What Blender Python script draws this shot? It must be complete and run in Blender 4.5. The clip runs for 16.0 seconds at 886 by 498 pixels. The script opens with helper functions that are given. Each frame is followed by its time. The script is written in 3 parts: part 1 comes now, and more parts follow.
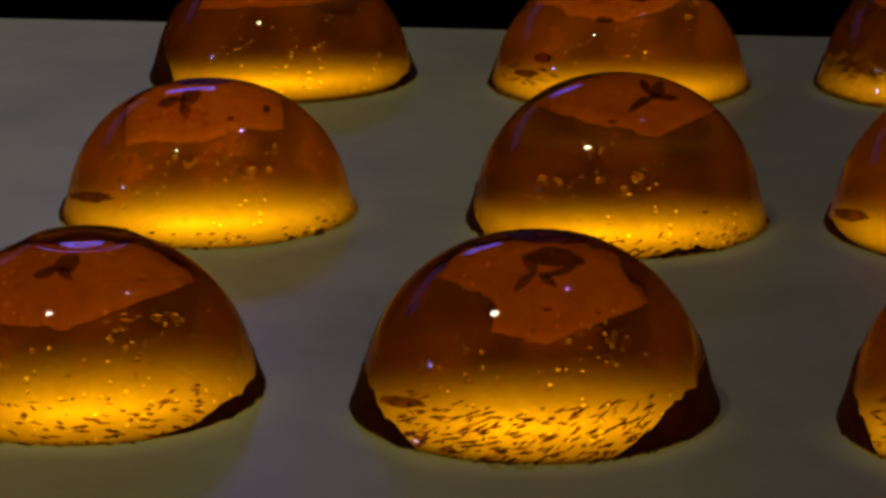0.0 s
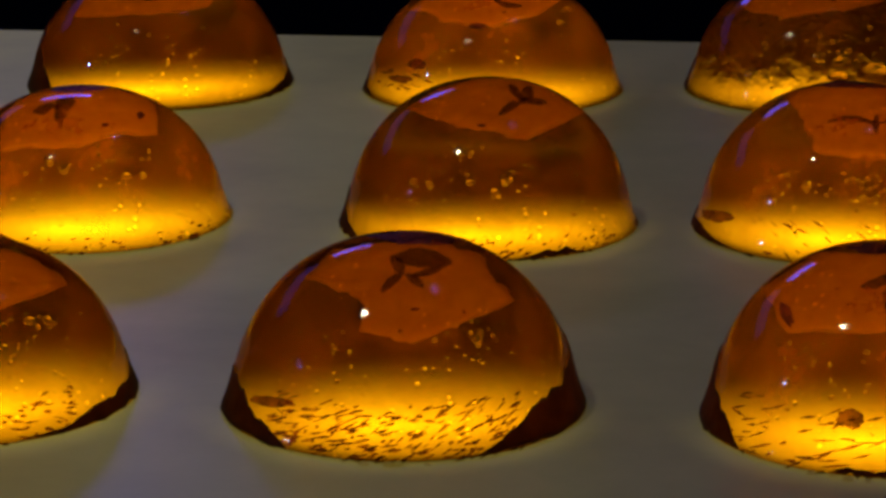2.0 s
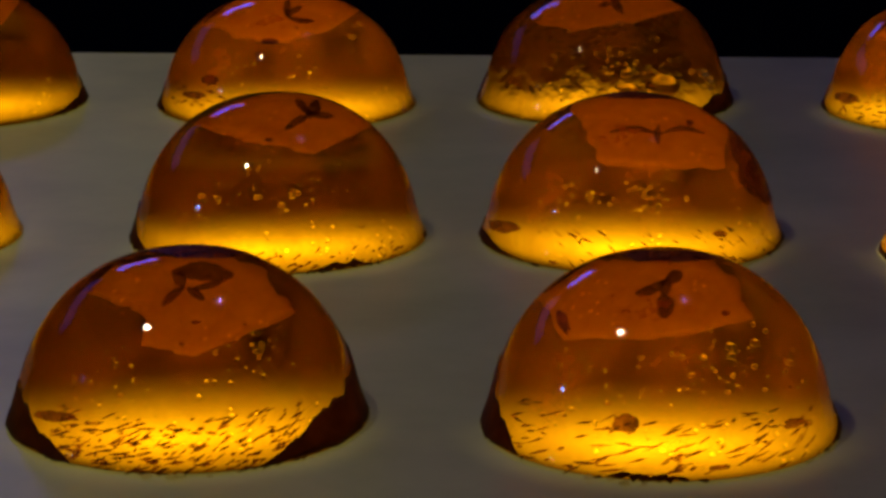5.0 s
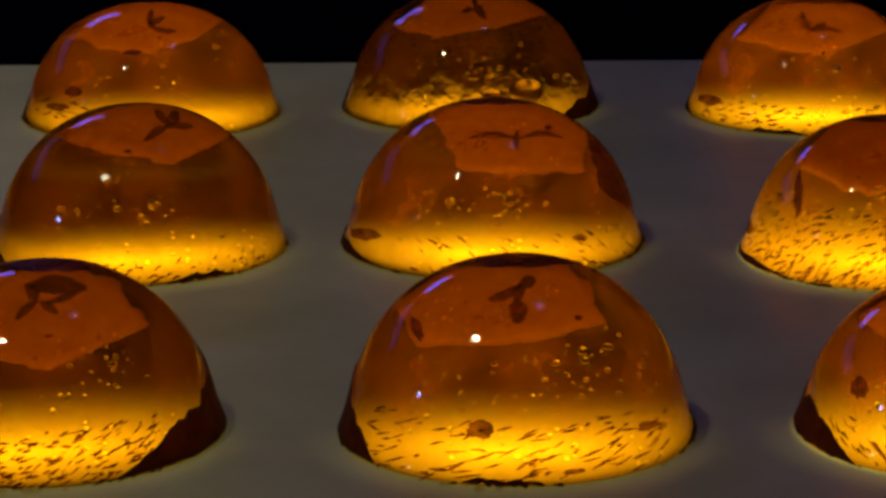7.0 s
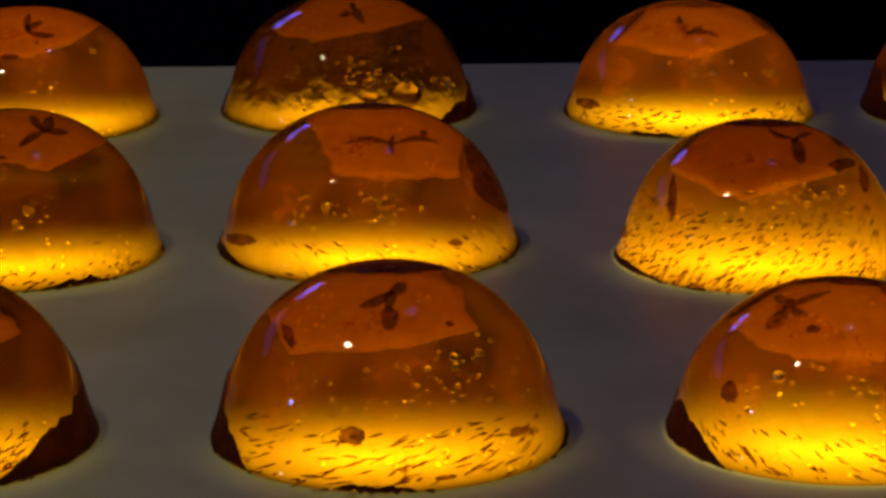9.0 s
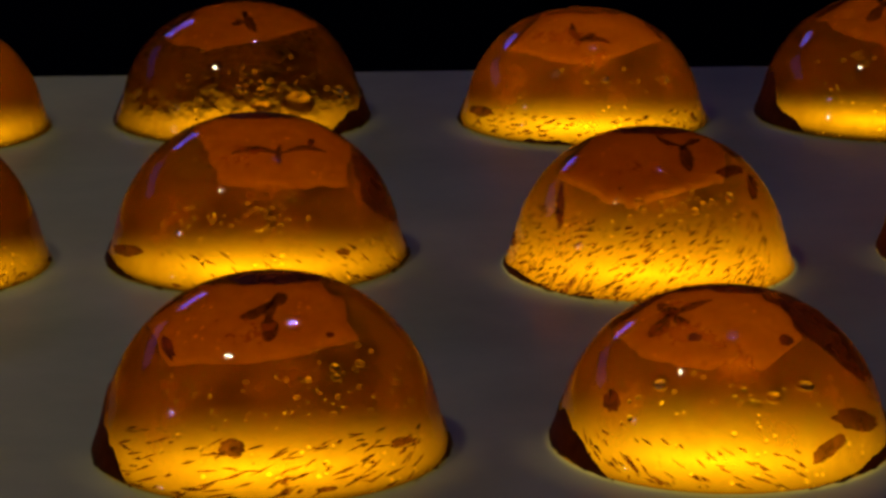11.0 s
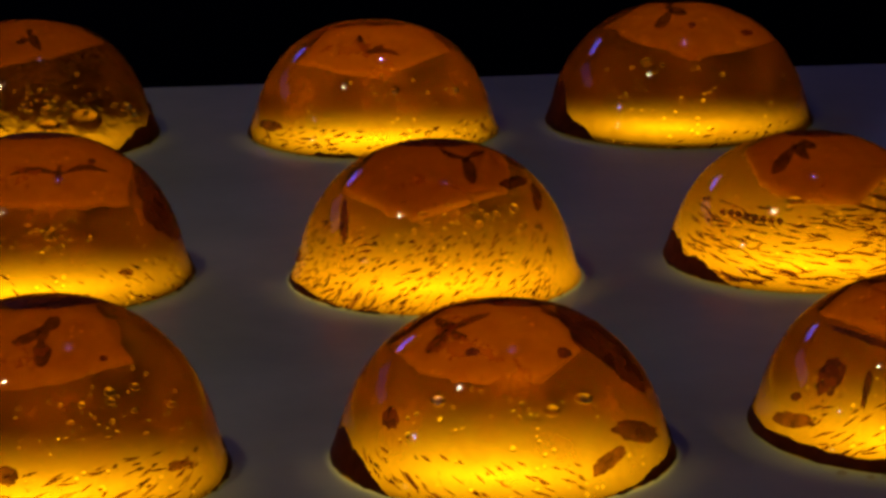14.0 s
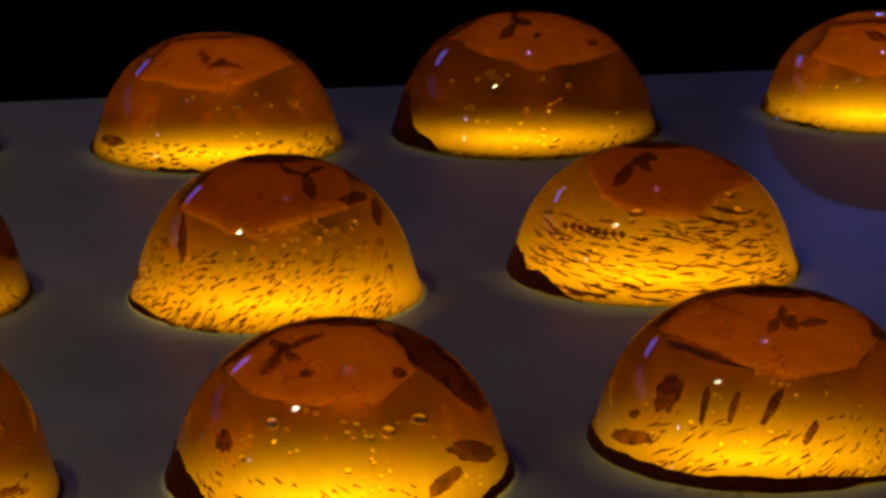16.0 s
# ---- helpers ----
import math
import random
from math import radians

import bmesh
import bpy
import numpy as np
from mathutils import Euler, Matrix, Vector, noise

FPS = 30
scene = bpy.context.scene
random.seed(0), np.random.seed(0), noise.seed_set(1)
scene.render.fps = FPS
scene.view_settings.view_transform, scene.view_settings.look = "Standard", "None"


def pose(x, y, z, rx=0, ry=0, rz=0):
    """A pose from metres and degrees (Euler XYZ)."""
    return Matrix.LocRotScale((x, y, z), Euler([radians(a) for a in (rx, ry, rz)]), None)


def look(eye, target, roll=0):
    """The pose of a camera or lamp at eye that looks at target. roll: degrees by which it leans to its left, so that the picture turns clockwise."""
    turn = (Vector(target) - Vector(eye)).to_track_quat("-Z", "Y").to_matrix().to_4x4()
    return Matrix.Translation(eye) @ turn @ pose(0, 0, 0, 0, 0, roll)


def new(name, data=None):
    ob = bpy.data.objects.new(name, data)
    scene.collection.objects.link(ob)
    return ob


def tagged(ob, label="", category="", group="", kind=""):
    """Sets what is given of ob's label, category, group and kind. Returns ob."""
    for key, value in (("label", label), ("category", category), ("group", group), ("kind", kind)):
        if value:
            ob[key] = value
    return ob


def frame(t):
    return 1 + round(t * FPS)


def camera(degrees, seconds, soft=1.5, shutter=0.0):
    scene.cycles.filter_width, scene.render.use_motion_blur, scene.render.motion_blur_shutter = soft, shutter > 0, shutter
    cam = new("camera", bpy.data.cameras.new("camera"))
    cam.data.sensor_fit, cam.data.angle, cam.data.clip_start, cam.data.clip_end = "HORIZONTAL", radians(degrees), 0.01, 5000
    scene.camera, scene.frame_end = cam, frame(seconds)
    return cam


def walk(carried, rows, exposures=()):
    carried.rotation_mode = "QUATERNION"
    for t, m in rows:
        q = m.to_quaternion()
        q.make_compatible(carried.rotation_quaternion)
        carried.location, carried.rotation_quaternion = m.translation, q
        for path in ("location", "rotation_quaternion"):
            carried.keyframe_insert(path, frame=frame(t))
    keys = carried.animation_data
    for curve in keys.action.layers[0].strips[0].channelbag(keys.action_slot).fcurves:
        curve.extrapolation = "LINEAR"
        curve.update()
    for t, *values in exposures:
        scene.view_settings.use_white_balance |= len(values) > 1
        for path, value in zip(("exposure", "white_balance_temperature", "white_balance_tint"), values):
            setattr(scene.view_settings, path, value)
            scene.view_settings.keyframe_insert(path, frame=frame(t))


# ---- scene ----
from mathutils.bvhtree import BVHTree

# ------------------------------------------------------------ camera
cam = camera(16.0, 16.0, soft=3.3)
ROWS = [
    (0, (-0.0050, -0.4255, 0.1625), (0.0040, -0.2331, 0.1085), -0.30),
    (0.5, (-0.0035, -0.4261, 0.1619), (0.0070, -0.2338, 0.1082), -0.30),
    (1, (-0.0032, -0.4304, 0.1631), (0.0088, -0.2381, 0.1094), -0.30),
    (1.5, (-0.0024, -0.4318, 0.1628), (0.0114, -0.2396, 0.1094), -0.30),
    (2, (-0.0013, -0.4339, 0.1633), (0.0144, -0.2418, 0.1099), -0.20),
    (2.5, (0.0003, -0.4341, 0.1622), (0.0179, -0.2420, 0.1093), -0.30),
    (3, (0.0012, -0.4354, 0.1633), (0.0212, -0.2435, 0.1104), -0.40),
    (3.5, (0.0033, -0.4358, 0.1633), (0.0250, -0.2441, 0.1105), -0.50),
    (4, (0.0043, -0.4371, 0.1632), (0.0277, -0.2455, 0.1106), -0.30),
    (6.5, (0.0109, -0.4427, 0.1655), (0.0420, -0.2522, 0.1132), -0.50),
    (7, (0.0130, -0.4420, 0.1648), (0.0459, -0.2518, 0.1126), -0.60),
    (7.5, (0.0138, -0.4416, 0.1640), (0.0485, -0.2517, 0.1117), -0.60),
    (8, (0.0152, -0.4424, 0.1643), (0.0513, -0.2528, 0.1117), -0.40),
    (8.5, (0.0170, -0.4424, 0.1644), (0.0545, -0.2531, 0.1120), -0.50),
    (9, (0.0167, -0.4432, 0.1664), (0.0561, -0.2543, 0.1140), -0.30),
    (11.5, (0.0257, -0.4412, 0.1664), (0.0711, -0.2535, 0.1144), -0.40),
    (12, (0.0271, -0.4396, 0.1662), (0.0740, -0.2523, 0.1143), -0.50),
    (12.5, (0.0295, -0.4391, 0.1678), (0.0782, -0.2522, 0.1159), -0.60),
    (13, (0.0315, -0.4389, 0.1678), (0.0823, -0.2525, 0.1159), -0.70),
    (13.5, (0.0324, -0.4390, 0.1676), (0.0853, -0.2532, 0.1158), -0.70),
    (14, (0.0336, -0.4403, 0.1670), (0.0882, -0.2550, 0.1152), -0.70),
    (14.5, (0.0346, -0.4409, 0.1673), (0.0911, -0.2562, 0.1156), -0.60),
    (15, (0.0363, -0.4405, 0.1680), (0.0946, -0.2564, 0.1163), -0.60),
    (15.5, (0.0398, -0.4386, 0.1680), (0.1000, -0.2550, 0.1163), -0.70),
    (16, (0.0415, -0.4366, 0.1683), (0.1037, -0.2538, 0.1165), -0.70),
]
LEVELS = ((0.0, -0.48), (1.5, -0.12), (2.5, 0.14), (4.0, 0.10), (6.5, -0.04), (8.0, 0.13), (9.0, 0.15), (11.5, -0.27), (12.5, -0.29), (14.0, -0.13), (15.0, -0.13), (16.0, -0.27))
walk(cam, [(t, look(eye, aim, roll)) for t, eye, aim, roll in ROWS], LEVELS)

# ------------------------------------------------------------ light
world = bpy.data.worlds.new("night_room")
scene.world = world
world.use_nodes = True
world.node_tree.nodes["Background"].inputs["Color"].default_value = (0.35, 0.4, 1.0, 1)
world.node_tree.nodes["Background"].inputs["Strength"].default_value = 0.004


def lamp(name, kind, where, target, watts, colour, size=0.01, size_y=None):
    data = bpy.data.lights.new(name, kind)
    data.energy, data.color = watts, colour
    if kind == "AREA":
        data.shape, data.size, data.size_y = "RECTANGLE", size, size_y or size
    else:
        data.shadow_soft_size = size
    ob = new(name, data)
    ob.matrix_world = look(where, target)
    return ob


MIDDLE = (0.15, 0.16, 0.0)
spot = lamp("white_spot_lamp", "SPOT", (-0.36, -0.09, 0.94), (-0.04, 0.10, 0.0), 4.4, (1.0, 0.90, 0.50), 0.023)
spot.data.spot_size, spot.data.spot_blend = radians(45), 1.0
ceiling = lamp("blue_ceiling_lamp", "SPOT", (0.38, 0.30, 1.18), (0.46, 0.18, 0.0), 4.0, (0.18, 0.15, 1.0), 0.0065)
ceiling.data.spot_size, ceiling.data.spot_blend = radians(64), 0.6
lamp("violet_strip_lamp", "AREA", (-0.14, 1.34, 0.56), MIDDLE, 0.58, (0.16, 0.15, 1.0), 0.25, 0.09)
lamp("violet_wall_lamp", "AREA", (-0.66, 1.14, 0.48), MIDDLE, 0.16, (0.15, 0.12, 1.0), 0.66, 0.16)
lamp("blue_side_lamp", "POINT", (-1.1, -0.05, 0.42), MIDDLE, 1.3, (0.16, 0.32, 1.0), 0.012)
far = lamp("blue_far_lamp", "SPOT", (1.05, 1.60, 0.40), (0.355, 0.17, 0.0), 0.8, (0.10, 0.2, 1.0), 0.012)
far.data.spot_size, far.data.spot_blend = radians(3.4), 1.0


# ------------------------------------------------------------ materials
def material(name):
    m = bpy.data.materials.new(name)
    m.use_nodes = True
    t = m.node_tree
    t.nodes.clear()
    return m, t, t.nodes.new("ShaderNodeOutputMaterial")


def node(tree, kind, **values):
    n = tree.nodes.new(kind)
    for key, value in values.items():
        n.inputs[key.replace("_", " ")].default_value = value
    return n


def noise_at(tree, scale, detail=3.0, rough=0.55, space="Object"):
    co = tree.nodes.new("ShaderNodeTexCoord")
    n = node(tree, "ShaderNodeTexNoise", Scale=scale, Detail=detail, Roughness=rough)
    tree.links.new(co.outputs[space], n.inputs["Vector"])
    return n


def ramp(tree, source, stops):
    r = tree.nodes.new("ShaderNodeValToRGB")
    while len(r.color_ramp.elements) < len(stops):
        r.color_ramp.elements.new(0.5)
    for e, (at, colour) in zip(r.color_ramp.elements, stops):
        e.position, e.color = at, (*colour, 1)
    tree.links.new(source, r.inputs["Fac"])
    return r


def bump(tree, source, strength, distance):
    b = node(tree, "ShaderNodeBump", Strength=strength, Distance=distance)
    tree.links.new(source, b.inputs["Height"])
    return b


def plain(name, low, high, scale, roughness=0.5, metallic=0.0, relief=0.3, depth=0.0004):
    m, t, out = material(name)
    p = node(t, "ShaderNodeBsdfPrincipled", Roughness=roughness, Metallic=metallic)
    n = noise_at(t, scale, 4)
    r = ramp(t, n.outputs["Fac"], ((0.3, low), (0.7, high)))
    t.links.new(r.outputs["Color"], p.inputs["Base Color"])
    t.links.new(bump(t, n.outputs["Fac"], relief, depth).outputs["Normal"], p.inputs["Normal"])
    t.links.new(p.outputs["BSDF"], out.inputs["Surface"])
    return m


def jelly_material(name, clear, body, haze, relief, grain, glints=0.5):
    """Amber jelly: clear refraction, a cloudy body that the light from below shines through, a wet gloss, and small
    round pits where the cloud is thin. glints: how far the pits spread."""
    m, t, out = material(name)
    link = t.links.new

    def math_node(kind, a, b, c=None, clamp=False):
        n = t.nodes.new("ShaderNodeMath")
        n.operation, n.use_clamp = kind, clamp
        for socket, value in zip(n.inputs, (a, b, c)):
            if isinstance(value, (int, float)):
                socket.default_value = value
            elif value is not None:
                link(value, socket)
        return n.outputs["Value"]

    fine, wide = noise_at(t, grain, 4), noise_at(t, 85, 6, 0.7)
    co = t.nodes.new("ShaderNodeTexCoord")
    cells = node(t, "ShaderNodeTexVoronoi", Scale=780.0)
    where = noise_at(t, 110, 2)
    link(co.outputs["Object"], cells.inputs["Vector"])
    pick = t.nodes.new("ShaderNodeSeparateColor")
    link(cells.outputs["Color"], pick.inputs["Color"])
    wide_pit = math_node("MULTIPLY", math_node("MAXIMUM", math_node("SUBTRACT", pick.outputs["Red"], 0.5), 0.0), 0.9)
    pit = math_node("MULTIPLY", math_node("SUBTRACT", wide_pit, cells.outputs["Distance"]), 9.0, clamp=True)
    spread = node(t, "ShaderNodeMapRange", From_Min=0.62 - 0.16 * glints, From_Max=0.66 - 0.16 * glints, To_Min=0.0, To_Max=1.0)
    link(where.outputs["Fac"], spread.inputs["Value"])
    pits = math_node("MULTIPLY", pit, spread.outputs["Result"])
    high = math_node("MULTIPLY_ADD", pits, 0.9, math_node("MULTIPLY", fine.outputs["Fac"], relief))
    b = bump(t, high, 1.0, 0.0010)
    soft = bump(t, fine.outputs["Fac"], min(0.6, relief), 0.0008)
    glass = node(t, "ShaderNodeBsdfRefraction", Color=(*clear, 1), Roughness=0.22, IOR=1.37)
    link(math_node("MULTIPLY_ADD", pits, -0.13, 0.17), glass.inputs["Roughness"])
    cloud = node(t, "ShaderNodeBsdfTranslucent")
    tint = ramp(t, wide.outputs["Fac"], ((0.32, tuple(0.38 * c for c in body)), (0.68, body)))
    gloss = node(t, "ShaderNodeBsdfGlossy", Color=(1, 1, 1, 1), Roughness=0.042)
    facing = node(t, "ShaderNodeLayerWeight", Blend=0.5)
    fres = math_node("MULTIPLY_ADD", math_node("POWER", facing.outputs["Facing"], 5.0), 0.38, 0.031)
    inner, outer = t.nodes.new("ShaderNodeMixShader"), t.nodes.new("ShaderNodeMixShader")
    fac = node(t, "ShaderNodeMapRange", From_Min=0.3, From_Max=0.7, To_Min=haze * 0.62, To_Max=haze * 1.38)
    link(wide.outputs["Fac"], fac.inputs["Value"])
    thin = math_node("MULTIPLY", fac.outputs["Result"], math_node("SUBTRACT", 1.0, pits, clamp=True), clamp=True)
    link(thin, inner.inputs["Fac"])
    link(tint.outputs["Color"], cloud.inputs["Color"])
    link(glass.outputs["BSDF"], inner.inputs[1])
    link(cloud.outputs["BSDF"], inner.inputs[2])
    link(fres, outer.inputs["Fac"])
    link(inner.outputs["Shader"], outer.inputs[1])
    link(gloss.outputs["BSDF"], outer.inputs[2])
    link(b.outputs["Normal"], glass.inputs["Normal"])
    for n in (gloss, facing):
        link(soft.outputs["Normal"], n.inputs["Normal"])
    link(outer.outputs["Shader"], out.inputs["Surface"])
    return m


AMBER = jelly_material("amber_jelly", (1.0, 0.56, 0.01), (0.70, 0.162, 0.0005), 0.38, 0.06, 260, 0.75)
AMBER_MID = jelly_material("deep_amber_jelly", (0.97, 0.51, 0.008), (0.54, 0.124, 0.0006), 0.39, 0.06, 260, 0.8)
AMBER_DARK = jelly_material("dark_amber_jelly", (0.90, 0.47, 0.006), (0.32, 0.064, 0.0003), 0.40, 0.06, 260, 0.85)
AMBER_CLEAR = jelly_material("clear_amber_jelly", (1.0, 0.50, 0.008), (0.84, 0.22, 0.001), 0.27, 0.06, 260, 0.8)
AMBER_LUMPY = jelly_material("lumpy_amber_jelly", (0.64, 0.32, 0.008), (0.22, 0.045, 0.0003), 0.34, 3.0, 75, 1.0)


def slice_material(name, share):
    """Fruit flesh; share: how much of the light that it scatters goes through it."""
    m, t, out = material(name)
    n = noise_at(t, 300, 5)
    r = ramp(t, n.outputs["Fac"], ((0.3, (0.72, 0.46, 0.02)), (0.7, (0.86, 0.59, 0.03))))
    d, tr, mix = node(t, "ShaderNodeBsdfDiffuse"), node(t, "ShaderNodeBsdfTranslucent"), node(t, "ShaderNodeMixShader", Fac=share)
    for s in (d, tr):
        t.links.new(r.outputs["Color"], s.inputs["Color"])
    t.links.new(d.outputs["BSDF"], mix.inputs[1])
    t.links.new(tr.outputs["BSDF"], mix.inputs[2])
    t.links.new(mix.outputs["Shader"], out.inputs["Surface"])
    return m


def bubble_material():
    """Small round beads in the jelly, which gather the light from below and glint."""
    m, t, out = material("air_bubble")
    lens = node(t, "ShaderNodeBsdfRefraction", Color=(1.0, 0.93, 0.7, 1), Roughness=0.05, IOR=1.7)
    gl = node(t, "ShaderNodeBsdfGlossy", Color=(1, 0.95, 0.8, 1), Roughness=0.12)
    mix = node(t, "ShaderNodeMixShader", Fac=0.35)
    t.links.new(lens.outputs["BSDF"], mix.inputs[1])
    t.links.new(gl.outputs["BSDF"], mix.inputs[2])
    t.links.new(mix.outputs["Shader"], out.inputs["Surface"])
    return m


def leaf_material():
    """Thin wet herb, half see-through."""
    m, t, out = material("dark_herb")
    n = noise_at(t, 500, 4)
    r = ramp(t, n.outputs["Fac"], ((0.3, (0.05, 0.06, 0.015)), (0.7, (0.12, 0.14, 0.03))))
    d, tr, clear = node(t, "ShaderNodeBsdfDiffuse"), node(t, "ShaderNodeBsdfTranslucent"), node(t, "ShaderNodeBsdfTransparent", Color=(0.85, 0.80, 0.6, 1))
    thin, mix = node(t, "ShaderNodeMixShader", Fac=0.5), t.nodes.new("ShaderNodeMixShader")
    fac = node(t, "ShaderNodeMapRange", From_Min=0.3, From_Max=0.7, To_Min=0.22, To_Max=0.55)
    for s in (d, tr):
        t.links.new(r.outputs["Color"], s.inputs["Color"])
    t.links.new(n.outputs["Fac"], fac.inputs["Value"])
    t.links.new(d.outputs["BSDF"], thin.inputs[1])
    t.links.new(tr.outputs["BSDF"], thin.inputs[2])
    t.links.new(fac.outputs["Result"], mix.inputs["Fac"])
    t.links.new(clear.outputs["BSDF"], mix.inputs[1])
    t.links.new(thin.outputs["Shader"], mix.inputs[2])
    t.links.new(mix.outputs["Shader"], out.inputs["Surface"])
    return m


def streak_material():
    m, t, out = material("brown_streak")
    n = noise_at(t, 400, 3)
    p = node(t, "ShaderNodeBsdfPrincipled", Roughness=0.5)
    p.inputs["Specular IOR Level"].default_value = 0.1
    r = ramp(t, n.outputs["Fac"], ((0.3, (0.05, 0.008, 0.001)), (0.7, (0.10, 0.02, 0.002))))
    t.links.new(r.outputs["Color"], p.inputs["Base Color"])
    clear = node(t, "ShaderNodeBsdfTransparent", Color=(1.0, 0.6, 0.2, 1))
    mix = t.nodes.new("ShaderNodeMixShader")
    fac = node(t, "ShaderNodeMapRange", From_Min=0.3, From_Max=0.7, To_Min=0.5, To_Max=0.88)
    t.links.new(n.outputs["Fac"], fac.inputs["Value"])
    t.links.new(fac.outputs["Result"], mix.inputs["Fac"])
    t.links.new(clear.outputs["BSDF"], mix.inputs[1])
    t.links.new(p.outputs["BSDF"], mix.inputs[2])
    t.links.new(mix.outputs["Shader"], out.inputs["Surface"])
    return m


def film_material():
    """Burnt caramel skin, thin enough to let some of the light under it through."""
    m, t, out = material("dark_caramel_film")
    n = noise_at(t, 220, 4)
    r = ramp(t, n.outputs["Fac"], ((0.3, (0.07, 0.019, 0.003)), (0.7, (0.17, 0.050, 0.007))))
    p = node(t, "ShaderNodeBsdfPrincipled", Roughness=0.45)
    p.inputs["Specular IOR Level"].default_value = 0.25
    tr, mix = node(t, "ShaderNodeBsdfTranslucent"), node(t, "ShaderNodeMixShader", Fac=0.5)
    for socket in (p.inputs["Base Color"], tr.inputs["Color"]):
        t.links.new(r.outputs["Color"], socket)
    normal = bump(t, n.outputs["Fac"], 0.6, 0.0006)
    for s in (p, tr):
        t.links.new(normal.outputs["Normal"], s.inputs["Normal"])
    t.links.new(p.outputs["BSDF"], mix.inputs[1])
    t.links.new(tr.outputs["BSDF"], mix.inputs[2])
    t.links.new(mix.outputs["Shader"], out.inputs["Surface"])
    return m


SLICE = slice_material("orange_slice", 0.75)
# dimmed copy of the same flesh, darkens the slices over the wide lamps
SLICE_DIM = slice_material("dim_orange_slice", 0.42)
LEAF = leaf_material()
FILM = film_material()
BUBBLE = bubble_material()
STREAK = streak_material()
DARK = plain("dark_wall_paint", (0.05, 0.05, 0.06), (0.07, 0.07, 0.085), 3, 0.9)
# near-black brown for the added discs that darken the domes from inside
DARKENING = plain("base_darkening", (0.05, 0.018, 0.003), (0.10, 0.035, 0.006), 160, 0.5)
DROP = plain("clear_drop", (0.95, 0.8, 0.5), (1.0, 0.88, 0.6), 200, 0.03, relief=0.0)
DROP.node_tree.nodes["Principled BSDF"].inputs["Transmission Weight"].default_value = 1.0


def board_material():
    """Milky plastic with an uneven, weak painted glow that fades towards one end."""
    m, t, out = material("milky_board")
    n, f = noise_at(t, 16, 5, 0.65), noise_at(t, 90, 4)
    p = node(t, "ShaderNodeBsdfPrincipled", Roughness=0.36)
    p.inputs["Specular IOR Level"].default_value = 0.28
    r = ramp(t, n.outputs["Fac"], ((0.3, (0.25, 0.237, 0.195)), (0.7, (0.385, 0.36, 0.30))))
    t.links.new(r.outputs["Color"], p.inputs["Base Color"])
    t.links.new(bump(t, f.outputs["Fac"], 0.12, 0.0006).outputs["Normal"], p.inputs["Normal"])
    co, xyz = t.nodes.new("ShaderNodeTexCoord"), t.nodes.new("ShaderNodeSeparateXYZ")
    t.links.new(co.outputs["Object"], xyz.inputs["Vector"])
    # falloff of light along the board, put in as yellowish emission
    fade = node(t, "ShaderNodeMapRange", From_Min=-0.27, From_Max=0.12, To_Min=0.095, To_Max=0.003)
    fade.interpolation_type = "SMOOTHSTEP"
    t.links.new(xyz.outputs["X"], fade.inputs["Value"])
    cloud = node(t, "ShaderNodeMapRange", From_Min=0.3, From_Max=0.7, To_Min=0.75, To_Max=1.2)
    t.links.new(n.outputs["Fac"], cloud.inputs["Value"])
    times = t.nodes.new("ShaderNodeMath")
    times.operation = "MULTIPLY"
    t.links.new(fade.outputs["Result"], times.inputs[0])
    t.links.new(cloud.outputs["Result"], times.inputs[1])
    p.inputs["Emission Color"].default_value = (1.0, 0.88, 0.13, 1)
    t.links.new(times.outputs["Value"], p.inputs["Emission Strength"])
    t.links.new(p.outputs["BSDF"], out.inputs["Surface"])
    return m


BOARD = board_material()


